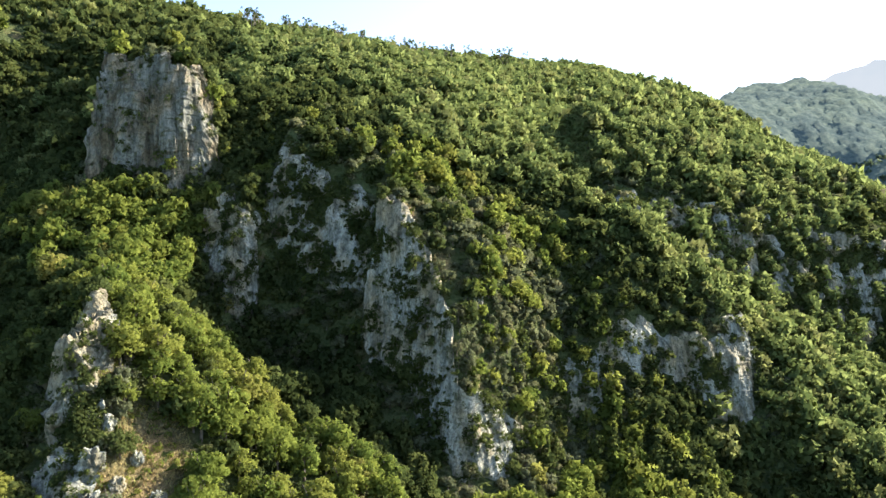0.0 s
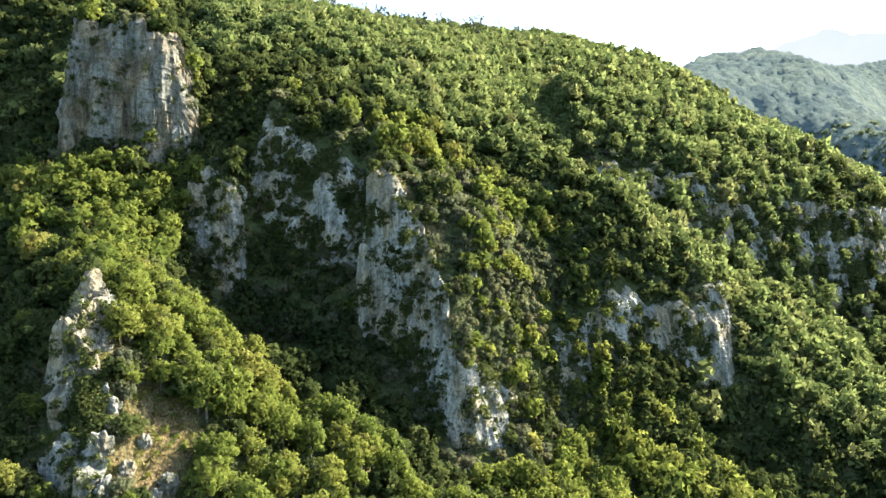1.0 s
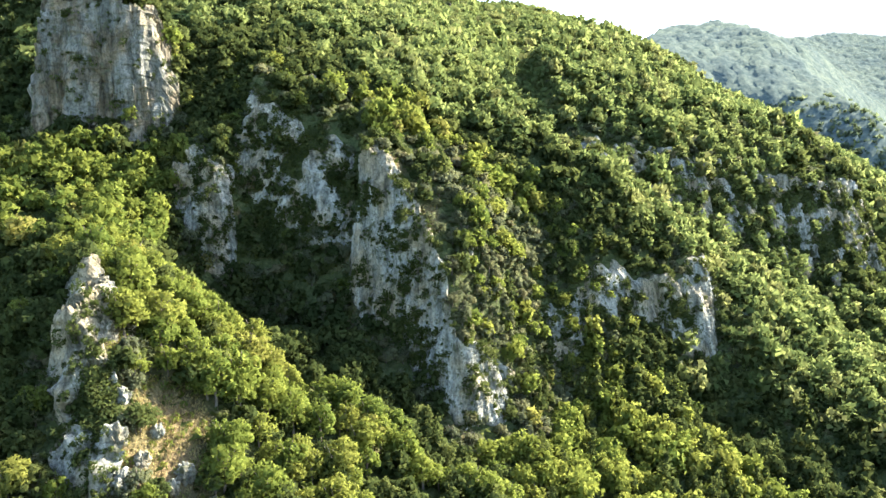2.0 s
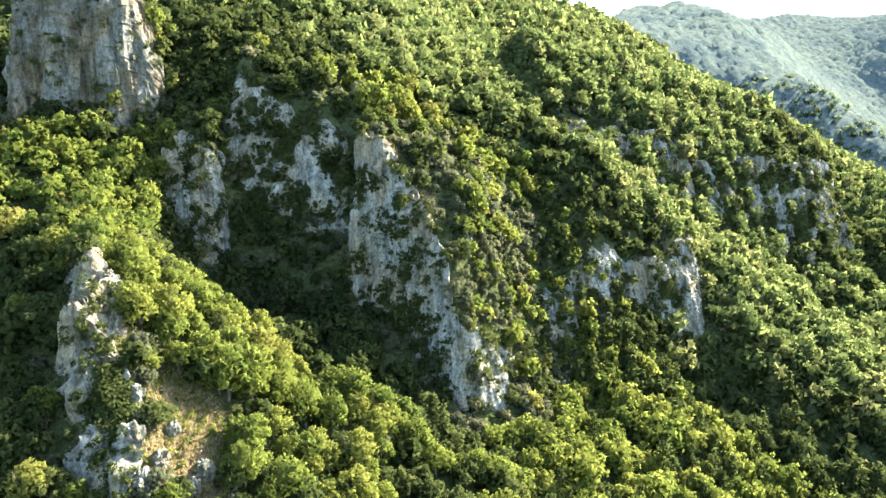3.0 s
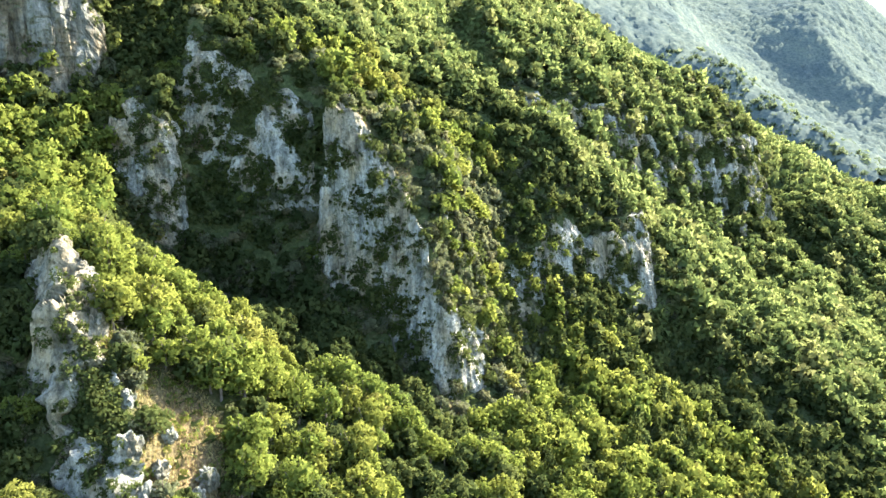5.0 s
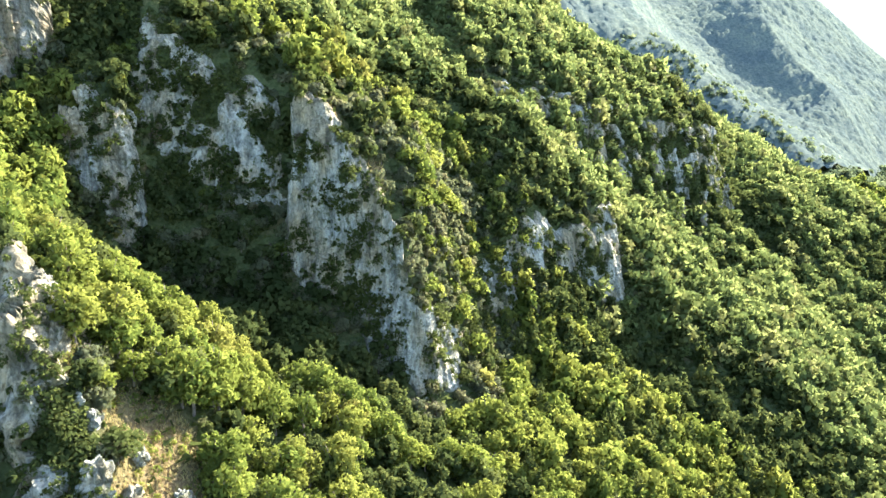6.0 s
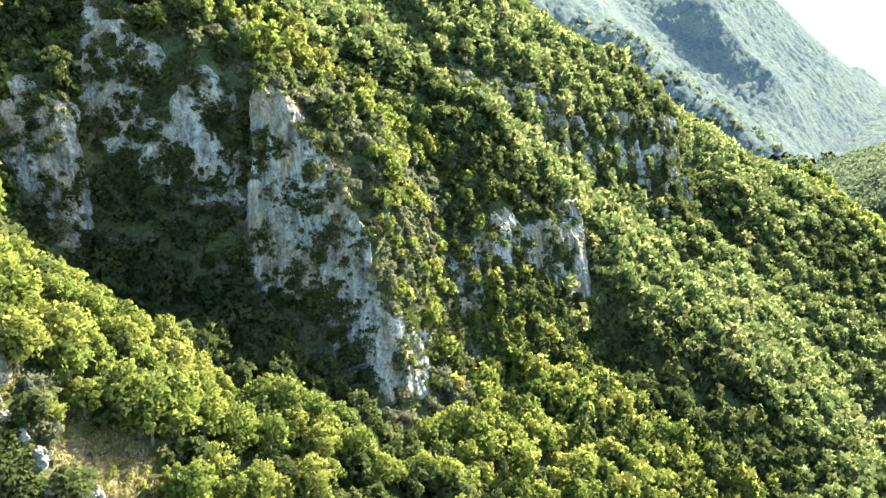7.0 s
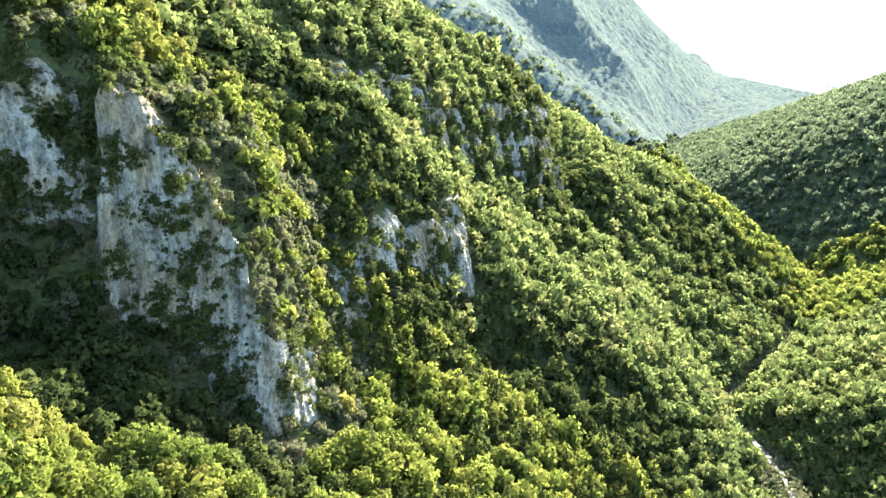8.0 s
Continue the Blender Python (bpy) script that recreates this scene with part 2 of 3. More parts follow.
# Ranges behind: x, y, radius across, radius along y, height.
RANGES = ((1230, 1330, 420, 400, 270), (490, 870, 150, 150, 36), (2300, 1500, 600, 500, 120))


def rough(x, y):
    """Small rises and hollows, a few metres high."""
    a = np.sin(x * 0.083 + 1.3 * np.sin(y * 0.041)) * np.sin(y * 0.071 + 1.1 * np.sin(x * 0.037))
    b = np.sin(x * 0.21 + y * 0.11 + 1.7) * np.sin(y * 0.19 - x * 0.07 + 0.4)
    return 1.6 * a + 0.7 * b


def height(x, y):
    x, y = np.asarray(x, float), np.asarray(y, float)
    axis = valley_y(x)
    up = (y - axis) / 100
    top = np.interp(x, [-300, -150, -40, 150, 250, 350, 600], [3.4, 3.55, 4.15, 4.6, 5.0, 6.1, 6.4])
    over = np.maximum(up - top, 0)
    s, q = np.clip(up, 0, top), np.clip(x, -200, 320) / 100
    z = -125 + 92.12 * s + -22.66 * s * q + -4.14 * s**2 + 3.75 * s**2 * q + -0.7 * s**3 + 15.52 * q * np.minimum(s, 1)
    z = z - 30 * over - 8 * over * over / (1 + 0.15 * over)
    for mx, my, r, h in MOUNDS + RISES:
        z = z + h * np.exp(-((x - mx) ** 2 + (y - my) ** 2) / (r * r))
    z = z - 28 * np.exp(-((x + 172) / 34) ** 2 - ((y - 235) / 70) ** 2) - 16 * np.exp(-((x + 112) / 20) ** 2 - ((y - 120) / 40) ** 2)
    # side valley between the near hill and the next
    off = (x - (430 - 0.30 * (y - 300))) / 62
    z = z - 52 * np.exp(-off * off) * ease((y - 250) / 120) * (1 - ease((y - 560) / 160))
    # the far bank
    bank = np.maximum(axis - y - 5, 0)
    cap = np.where(x > 300, 120 - 0.50 * (y - 370), -30)
    cap = np.clip(cap, -118, 160)
    rise = bank * np.interp(x, [150, 330, 480, 600], [0.42, 0.5, 0.54, 0.6])
    room = np.maximum(cap + 125, 6.0)
    z = z + room * (1 - np.exp(-rise / room * 1.25)) * (up < 0)
    z = with_faces(z, x, y)
    far = ease((np.hypot(x, y) - 1250) / 900)
    z = z * (1 - far) + far * (z * 0.25 - 60 + 30 * np.sin(x * 0.0043 + 0.8) * np.sin(y * 0.0057))
    # ribs and ravines of the hills behind
    fold = (x * 0.83 - y * 0.56) / 62 + 0.9 * np.sin((x * 0.5 + y * 0.8) / 95)
    ribs = 1 - 1.6 * np.abs(np.sin(fold * 0.5 + 0.7 * np.sin(fold * 0.31)))
    z = z + 26 * ribs * ease((np.hypot(x, y) - 720) / 300) * (y > axis) * ease((y - axis) / 120)
    for mx, my, rx, ry, h in RANGES:
        z = z + h * np.exp(-(((x - mx) / rx) ** 2 + ((y - my) / ry) ** 2))
    return z + rough(x, y) * ease((np.abs(y - axis) - 6) / 25)


def bare_at(x, y):
    """Dry, open ground: on the spur, on the ledge and along the rib's crest."""
    spots = ((-58.5, 137, 6.5), (-57, 129.5, 6.0), (-65.5, 125, 4.5), (-75.5, 152, 4.5), (-71, 141, 3.0), (52, 265, 4), (58, 267, 4), (-13, 204, 3), (-2, 198, 2.5), (8, 258, 3))
    v = np.zeros(np.shape(x))
    for sx, sy, r in spots:
        v = np.maximum(v, np.exp(-((x - sx) ** 2 + (y - sy) ** 2) / (r * r)))
    return v


def face_mask(x, y):
    """1 on the steep rock, 0 away from it."""
    m = np.zeros(np.shape(x))
    for name in FACES:
        depth, along, sheer = face_depth(name, x, y)
        m = np.maximum(m, sheer * along * ease((depth + 0.2) / 0.3) * (1 - ease((depth - {"spur": 1.7, "rib": 1.35}.get(name, 1)) / 0.4)) * (0.7 if name == "band" else 1))
    return m


def mesh_of(name, verts, faces, material, tint=None, smooth=False):
    """A mesh from arrays of places and of corner numbers (three or four a face)."""
    verts, faces = np.asarray(verts, np.float32), np.asarray(faces, np.int32)
    data = bpy.data.meshes.new(name)
    sides = faces.shape[1]
    data.vertices.add(len(verts))
    data.vertices.foreach_set("co", verts.ravel())
    data.loops.add(faces.size)
    data.loops.foreach_set("vertex_index", faces.ravel())
    data.polygons.add(len(faces))
    data.polygons.foreach_set("loop_start", np.arange(0, faces.size, sides, dtype=np.int32))
    data.polygons.foreach_set("use_smooth", np.full(len(faces), smooth))
    if tint is not None:
        data.attributes.new("tint", "FLOAT", "POINT").data.foreach_set("value", np.asarray(tint, np.float32))
    data.materials.append(material)
    data.update(calc_edges=True)
    return data


def sheet(xs, y0, y1, rows, fine):
    """Places over the ground, evenly spaced along the rise of each column."""
    ys = np.linspace(y0, y1, fine)
    grid_x, grid_y = np.meshgrid(xs, ys, indexing="ij")
    z = height(grid_x, grid_y)
    way = np.hypot(np.diff(grid_y, axis=1), np.diff(z, axis=1))
    way = np.concatenate([np.zeros((len(xs), 1)), np.cumsum(way, 1)], 1)
    out = np.empty((len(xs), rows))
    for n in range(len(xs)):
        out[n] = np.interp(np.linspace(0, way[n, -1], rows), way[n], ys)
    return np.repeat(np.asarray(xs)[:, None], rows, 1), out


def quads(nx, ny):
    a = (np.arange(nx - 1)[:, None] * ny + np.arange(ny - 1)[None]).ravel()
    return np.stack([a, a + ny, a + ny + 1, a + 1], 1)


# The ground: one sheet, fine on the near slope, wide meshes out to the horizon.
near_x = np.arange(-220, 400, 2.6)
xs = np.concatenate([-220 - np.geomspace(3, 3200, 46)[::-1], near_x, near_x[-1] + np.geomspace(4, 4000, 70)])
gx, gy = sheet(xs, 60, 620, 230, 900)
low = (60 - np.geomspace(3, 1800, 30)[::-1])[None].repeat(len(xs), 0)
high = (620 + np.geomspace(4, 4000, 70))[None].repeat(len(xs), 0)
gy = np.concatenate([low, gy, high], 1)
gx = np.repeat(np.asarray(xs)[:, None], gy.shape[1], 1)
verts = np.stack([gx, gy, height(gx, gy)], -1).reshape(-1, 3)
data = mesh_of("ground", verts, quads(*gx.shape), FLOOR, smooth=True)
data.attributes.new("bare", "FLOAT", "POINT").data.foreach_set("value", bare_at(gx, gy).ravel().astype(np.float32))
# Tree cover from 650 m on; beyond 1300 m the painted haze sets in.
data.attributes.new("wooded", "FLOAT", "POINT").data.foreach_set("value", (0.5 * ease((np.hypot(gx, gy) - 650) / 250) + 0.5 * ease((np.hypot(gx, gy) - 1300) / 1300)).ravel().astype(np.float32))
ground = tagged(new("ground", data), "steep hillside floor of dark soil, undergrowth and dry grass", "ground", kind="structure")


# ---- rock faces ----
def cliff(name, label, cell, proud, cover, head, jagged):
    """A face of limestone: slabs, ledges and cracks stand out of the slope; cover: how much of it soil and plants hide; head: how far the rock goes on over the top; jagged: how rough it is."""
    line, wide = np.array(FACES[name][0]), max(FACES[name][1])
    x0, x1 = line[:, 0].min() - 6, line[:, 0].max() + 8
    y0, y1 = line[:, 1].min() - 4, line[:, 1].max() + wide + 6
    cols = np.arange(x0, x1, cell)
    drop = np.ptp(height(cols, np.full(len(cols), y1)) - height(cols, np.full(len(cols), y0))) + 60 + (y1 - y0)
    x, y = sheet(cols, y0, y1, int(drop / cell), 700)
    z = height(x, y)
    depth, along, sheer = face_depth(name, x, y)
    e = 0.6
    nx, ny = (height(x - e, y) - height(x + e, y)) / (2 * e), (height(x, y - e) - height(x, y + e)) / (2 * e)
    size = np.sqrt(nx * nx + ny * ny + 1)
    mask = sheer * ease((along - 0.25) / 0.5) * ease((depth + 0.25) / 0.3) * (1 - ease((depth - head) / 0.35)) * ease((np.hypot(nx, ny) - 0.55) / 0.35)
    out, hidden = np.zeros(x.shape), np.zeros(x.shape)
    for i, j in zip(*np.nonzero(mask > 0.01)):
        p = Vector((x[i, j], y[i, j], z[i, j]))
        slab = noise.voronoi(Vector((p.x * 0.16, p.y * 0.16, p.z * 0.07)))[0]
        chip = noise.voronoi(Vector((p.x * 0.55, p.y * 0.55, p.z * 0.30)))[0]
        big = noise.fractal(Vector((p.x * 0.085, p.y * 0.085, p.z * 0.04)), 1.0, 2.0, 4)
        crack = abs(noise.fractal(Vector((p.x * 0.33, p.y * 0.33, p.z * 0.07)), 1.0, 2.1, 3))
        ledge = (p.z * 0.23 + 1.6 * noise.noise(Vector((p.x * 0.1, p.y * 0.1, p.z * 0.05)))) % 1.0
        fin = 1 - abs(noise.noise(Vector((p.x * 0.21 + 0.4 * big, p.y * 0.21, p.z * 0.035)))) * 2.2
        out[i, j] = jagged * (1.0 * big + 1.2 * min(slab[1] - slab[0], 0.5) + 1.1 * min(crack, 0.5) + 1.2 * max(fin, 0) ** 2 - 0.6 + 0.3 * (1 - ledge)) \
            + 0.55 * min(chip[1] - chip[0], 0.35) + 0.2 * noise.noise(p * 1.1) + 0.12 * noise.noise(p * 2.3)
        hidden[i, j] = noise.fractal(Vector((p.x * 0.11, p.y * 0.11, p.z * 0.10)), 1.0, 2.0, 3)
    push = (proud + out) * np.minimum(mask * 1.5, 1) - 1.6 * (1 - mask) - 2.2 * ease((hidden - cover) / 0.12)
    verts = np.stack([x + nx / size * push, y + ny / size * push, z + push / size], -1).reshape(-1, 3)
    faces = quads(*x.shape)
    faces = faces[(mask.ravel()[faces] > 0.02).any(1)]
    used, faces = np.unique(faces, return_inverse=True)
    data = mesh_of("cliff", verts[used], faces.reshape(-1, 4), STAINED_SHADED if name == "upper" else ROCK)
    seen = ((mask > 0.5) & (hidden < cover)).ravel()
    overgrown = ((mask > 0.15) & (hidden >= cover - 0.03)).ravel()
    return tagged(new("cliff", data), label, "cliff", "limestone cliffs"), verts[seen], np.stack([nx, ny, np.ones(nx.shape)], -1).reshape(-1, 3)[seen], np.stack([x, y, z], -1).reshape(-1, 3)[overgrown]


CLIFFS = {}
for name, label, cell, proud, cover, head, jagged in (
        ("upper", "tall grey limestone cliff with ochre stains above the wood", 0.55, 0.7, 0.75, 1.15, 1.1),
        ("hollow", "pale limestone buttress at the edge of the hollow", 0.55, 0.5, 0.5, 1.1, 0.6),
        ("bowl", "shaded pale limestone wall of the hollow, dotted with shrubs", 0.65, 0.4, 0.2, 0.85, 0.5),
        ("rib", "steep pale limestone buttress with a sunlit jagged edge", 0.5, 0.7, 0.62, 1.45, 0.7),
        ("gully", "grey rock steps in the shaded gully", 0.65, 0.2, 0.05, 1.0, 0.6),
        ("right", "low grey limestone cliff in shade above the wood", 0.55, 0.5, 0.42, 1.05, 0.45),
        ("band", "broken band of grey rock between the trees", 0.8, 0.5, 0.04, 1.0, 0.9),
        ("spur", "white weathered limestone outcrop on the spur's end", 0.42, 0.7, 0.24, 1.6, 1.0)):
    CLIFFS[name] = cliff(name, label, cell, proud, cover, head, jagged)


# ---- loose outcrops ----
def outcrop(x, y, size, seed):
    """A craggy block of limestone set into the slope."""
    bm = bmesh.new()
    bmesh.ops.create_icosphere(bm, subdivisions=4, radius=1.0)
    for v in bm.verts:
        p = v.co * 1.3 + Vector((seed * 7.1, seed * 3.3, 0))
        cell = noise.voronoi(p * 1.1)[0]
        v.co *= 0.72 + 0.5 * min(cell[1] - cell[0], 0.6) + 0.22 * noise.fractal(p * 1.6, 1.0, 2.0, 3)
        v.co = Vector((v.co.x * size * 0.8, v.co.y * size * 0.7, v.co.z * size))
    data = bpy.data.meshes.new("rock_outcrop")
    bm.to_mesh(data)
    bm.free()
    data.materials.append(ROCK)
    ob = new("rock_outcrop", data)
    ob.matrix_basis = pose(x, y, float(height(x, y)) + size * 0.18, 0, 0, seed * 40)
    return tagged(ob, "weathered white limestone outcrop among bushes on the slope", "rock", "limestone outcrops")


for n, (x, y, size) in enumerate(((-61, 133, 2.0), (-55, 129, 2.6), (-62, 127, 2.4), (-50, 126, 2.2), (-67, 134, 2.2), (-75.5, 153, 3.2), (-73.5, 147.5, 2.6), (-71.5, 141.5, 2.8), (-69, 147, 1.8), (-57, 126, 2.2), (-66.5, 126.5, 3.4), (-64, 122, 3.0), (-74, 212.5, 5.0), (-70, 214, 3.2), (7, 196, 3.0),
                                  (113, 265, 4.2), (68, 263, 5.0), (71, 260, 3.6), (160, 270, 4.0), (176, 272, 4.5), (213, 298, 4.5), (-42, 246, 3.5), (-37, 248, 3.0))):
    outcrop(x, y, size, n)

# ---- trees ----
rng = np.random.default_rng(7)


def clump(r, count, centre, leaf, gen, low_cut=-0.35, wild=0.8, soft=0.45):
    """Leaf tufts over a ball-like bunch, facing outwards, each a ragged triangle: their corners and the way each one shades."""
    d = gen.normal(size=(count * 2, 3))
    d /= np.linalg.norm(d, axis=1)[:, None]
    d = d[d[:, 2] > low_cut][:count]
    where = centre + d * r * gen.uniform(0.72, 1.08, (len(d), 1))
    facing = d + gen.normal(size=d.shape) * wild
    facing /= np.linalg.norm(facing, axis=1)[:, None]
    side = np.cross(facing, gen.normal(size=d.shape))
    side /= np.linalg.norm(side, axis=1)[:, None] + 1e-9
    other = np.cross(facing, side)
    size = leaf * gen.uniform(0.6, 1.35, (len(d), 1))
    a = where + side * size * gen.uniform(0.5, 0.9, (len(d), 1))
    b = where - side * size * 0.45 + other * size * gen.uniform(0.35, 0.8, (len(d), 1))
    c = where - side * size * 0.35 - other * size * gen.uniform(0.35, 0.8, (len(d), 1))
    shade = d * soft + facing * (1 - soft)
    return np.concatenate([np.stack([a, b, c], 1), shade[:, None]], 1)


def crown(kind, total, leaf, seed, wild=0.8):
    """Tufts of a crown, the tree's foot at the origin; the size is that of a tree 7 m high."""
    gen = np.random.default_rng(seed)
    tufts = []
    if kind == "conifer":
        tiers = 9
        for n in range(tiers):
            f = n / (tiers - 1)
            r = 2.1 * (1 - f) ** 0.8 + 0.25
            for k in range(max(3, int(7 * (1 - f)) + 2)):
                a = gen.uniform(0, 6.28)
                c = np.array([math.cos(a) * r * 0.65, math.sin(a) * r * 0.65, 1.4 + 6.4 * f + gen.uniform(-0.3, 0.3)])
                tufts.append(clump(0.55 * r + 0.2, max(4, total // 55), c, leaf * 0.9, gen, -0.8))
    else:
        lobes = 30 if kind == "oak" else 22
        wide, tall, base = {"oak": (2.6, 2.9, 3.2), "holm": (2.3, 2.3, 2.5), "olive": (2.0, 1.6, 1.8)}[kind]
        lop = gen.uniform(-0.5, 0.5, 2)
        for n in range(lobes):
            a, e = n * 2.4 + gen.uniform(-0.5, 0.5), math.asin(min(1, (n + 0.5) / lobes * 1.5 - 0.5))
            f = gen.uniform(0.45, 1.0)
            c = np.array([math.cos(a) * math.cos(e) * wide * f + lop[0] * math.sin(e), math.sin(a) * math.cos(e) * wide * f + lop[1] * math.sin(e), base + math.sin(e) * tall * f])
            tufts.append(clump(gen.uniform(0.4, 1.15) * wide / 2.5, max(total // lobes, 1), c, leaf, gen, -0.5, wild))
        middle = np.array([0, 0, base - 0.6])
        for t in tufts:
            out = t[:, :3].mean(1) - middle
            t[:, 3] = 0.62 * t[:, 3] + 0.38 * out / np.linalg.norm(out, axis=1)[:, None] + np.array([0, 0, 0.35])
    return np.concatenate(tufts)


def trunk_mesh(name, tall, seed):
    """A tapered, slightly bent trunk with five limbs."""
    gen = random.Random(seed)
    bm = bmesh.new()

    def limb(a, b, ra, rb, sides=6):
        way = (b - a).normalized()
        side = way.orthogonal().normalized()
        up = way.cross(side)
        rings = []
        for p, r in ((a, ra), ((a + b) / 2 + side * 0.12, (ra + rb) / 2), (b, rb)):
            rings.append([bm.verts.new(p + (side * math.cos(t) + up * math.sin(t)) * r) for t in (k * 6.2832 / sides for k in range(sides))])
        for lo, hi in zip(rings, rings[1:]):
            for k in range(sides):
                bm.faces.new((lo[k], lo[(k + 1) % sides], hi[(k + 1) % sides], hi[k]))

    fork = Vector((gen.uniform(-0.2, 0.2), gen.uniform(-0.2, 0.2), tall * 0.45))
    limb(Vector((0, 0, -1.2)), fork, 0.22, 0.15)
    for k in range(5):
        a = k * 1.257 + gen.uniform(-0.3, 0.3)
        limb(fork, fork + Vector((math.cos(a) * tall * 0.2, math.sin(a) * tall * 0.2, tall * gen.uniform(0.18, 0.4))), 0.10, 0.03, 5)
    data = bpy.data.meshes.new(name)
    bm.to_mesh(data)
    bm.free()
    data.materials.append(BARK)
    return data


def part(name, data, parent, label=""):
    ob = new(name, data)
    ob.parent = parent
    return tagged(ob, label) if label else ob


def tri_mesh(name, tufts, material, tint=None):
    """A mesh of tufts: three corners each and, fourth, the way it shades."""
    if tufts.shape[1] == 3:
        return mesh_of(name, tufts.reshape(-1, 3), np.arange(len(tufts) * 3).reshape(-1, 3), material, tint)
    tris, shade = tufts[:, :3].copy(), tufts[:, 3] / (np.linalg.norm(tufts[:, 3], axis=1)[:, None] + 1e-9)
    turned = np.einsum("ij,ij->i", np.cross(tris[:, 1] - tris[:, 0], tris[:, 2] - tris[:, 0]), shade) < 0
    tris[turned] = tris[turned][:, [0, 2, 1]]
    data = mesh_of(name, tris.reshape(-1, 3), np.arange(len(tris) * 3).reshape(-1, 3), material, tint, smooth=True)
    data.attributes.new("custom_normal", "FLOAT_VECTOR", "POINT").data.foreach_set("vector", shade.repeat(3, 0).astype(np.float32).ravel())
    data.update()
    return data


def tree_model(kind, seed, total, leaf, material, label, category, group):
    root = new(f"{category.replace(' ', '_')}")
    root.empty_display_size = 1.0
    part("trunk", trunk_mesh("trunk", 7.0 if kind in ("oak", "conifer") else 5.0, seed), root)
    part("crown", tri_mesh("crown", crown(kind, total, leaf, seed), material), root)
    return tagged(root, label, category, group)


def spots(x0, x1, y0, y1, step, gen):
    """Uneven places about step apart."""
    nx, ny = int((x1 - x0) / step), int((y1 - y0) / (step * 0.87))
    gx, gy = np.meshgrid(np.arange(nx), np.arange(ny), indexing="ij")
    x = x0 + (gx + 0.5 * (gy % 2)) * step + gen.uniform(-0.42, 0.42, gx.shape) * step
    y = y0 + gy * step * 0.87 + gen.uniform(-0.42, 0.42, gx.shape) * step
    return np.stack([x.ravel(), y.ravel()], 1)


def open_ground(p, gen, rock=0.93):
    """Leaves out the rock, the stream and most of the bare spots."""
    x, y = p.T
    keep = gen.uniform(0, 1, len(p)) > np.where((x < -40) & (y < 160), 0.98, rock) * face_mask(x, y)
    keep &= gen.uniform(0, 1, len(p)) > (0.97 if rock < 0.95 else 0.45) * (bare_at(x, y) > 0.36)
    keep &= np.hypot(x[:, None] - stream_line[None, :, 0], y[:, None] - stream_line[None, :, 1]).min(1) > 4.0
    return keep


line_x = np.linspace(150, 640, 260)
stream_line = np.stack([line_x, valley_y(line_x)], 1)

KINDS = {"oak": (OAK, "round-crowned oak with bright yellow-green leaves on the slope", "oak tree"),
         "holm": (HOLM, "dense dark green holm oak on the slope", "holm oak"),
         "olive": (OLIVE, "low grey-green bushy tree on dry rocky ground", "shrub"),
         "conifer": (HOLM, "dark pointed conifer standing among the oaks", "conifer")}
MODELS = {}
for kind, (material, label, category) in KINDS.items():
    MODELS[kind] = [tree_model(kind, 11 * n + len(kind), 1350 if kind != "olive" else 800, 0.38, material, label, category, category + "s of the slope") for n in range(4)]
left = {kind: 296 for kind in KINDS}
left["conifer"] = 46


def kind_at(x, y, gen, high):
    """Which tree grows there: bright oaks imitate sun on lit slopes, dark ones the shade of hollows; grey scrub near
    rock.
    """
    # Rises up the slope: brighter leaves stand in for the stronger sun.
    leaf_bright = np.sin(x * 0.05 + 2.0 * np.sin(y * 0.031)) + np.sin(y * 0.045 + x * 0.02) + gen.normal(0, 0.9, len(x)) + high + np.clip((y - 228) / 60, -0.2, 1.2) * (x < 150)
    near_rock = np.zeros(len(x))
    for name in FACES:
        depth, along, sheer = face_depth(name, x, y)
        near_rock = np.maximum(near_rock, along * (np.abs(depth - 1) < 2))
    kinds = np.where(leaf_bright > np.where((x > 15) & (y < 245), -0.85, -0.35), "oak", "holm").astype(object)
    # Dark holm oaks crowded in where shade lies, to deepen it by leaf colour.
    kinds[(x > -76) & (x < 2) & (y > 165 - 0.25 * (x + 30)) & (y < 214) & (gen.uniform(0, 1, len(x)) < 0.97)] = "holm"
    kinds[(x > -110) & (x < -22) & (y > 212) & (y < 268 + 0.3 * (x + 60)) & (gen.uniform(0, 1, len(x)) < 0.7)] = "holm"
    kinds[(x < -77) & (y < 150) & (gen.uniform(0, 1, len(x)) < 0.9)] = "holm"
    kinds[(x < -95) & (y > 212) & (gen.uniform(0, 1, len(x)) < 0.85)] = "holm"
    kinds[(near_rock > 0.5) & (gen.uniform(0, 1, len(x)) < np.where((np.abs(x - 5) < 32) & (y < 225), 0.8, 0.45))] = "olive"
    kinds[(y < 205) & (x > 20) & (x < 140) & (gen.uniform(0, 1, len(x)) < 0.17)] = "conifer"
    return kinds


def lean_at(p):
    """How steep the ground is."""
    x, y = p.T
    return np.hypot(height(x + 1, y) - height(x - 1, y), height(x, y + 1) - height(x, y - 1)) / 2


near = spots(-190, 345, 96, 318, 3.6, rng)
near = near[rng.uniform(0, 1, len(near)) < 0.6 * np.sqrt(1 + np.minimum(lean_at(near), 1.5) ** 2)]
brow = spots(-140, 240, 105, 318, 1.7, rng)
lean = lean_at(brow)
brow = brow[(lean > np.where((brow[:, 0] < -74) & (brow[:, 1] < 160), 0.8, 1.25)) & (rng.uniform(0, 1, len(brow)) < 0.26 * np.sqrt(1 + np.minimum(lean, 5) ** 2))]
dwarf = np.r_[np.zeros(len(near)), np.ones(len(brow))]
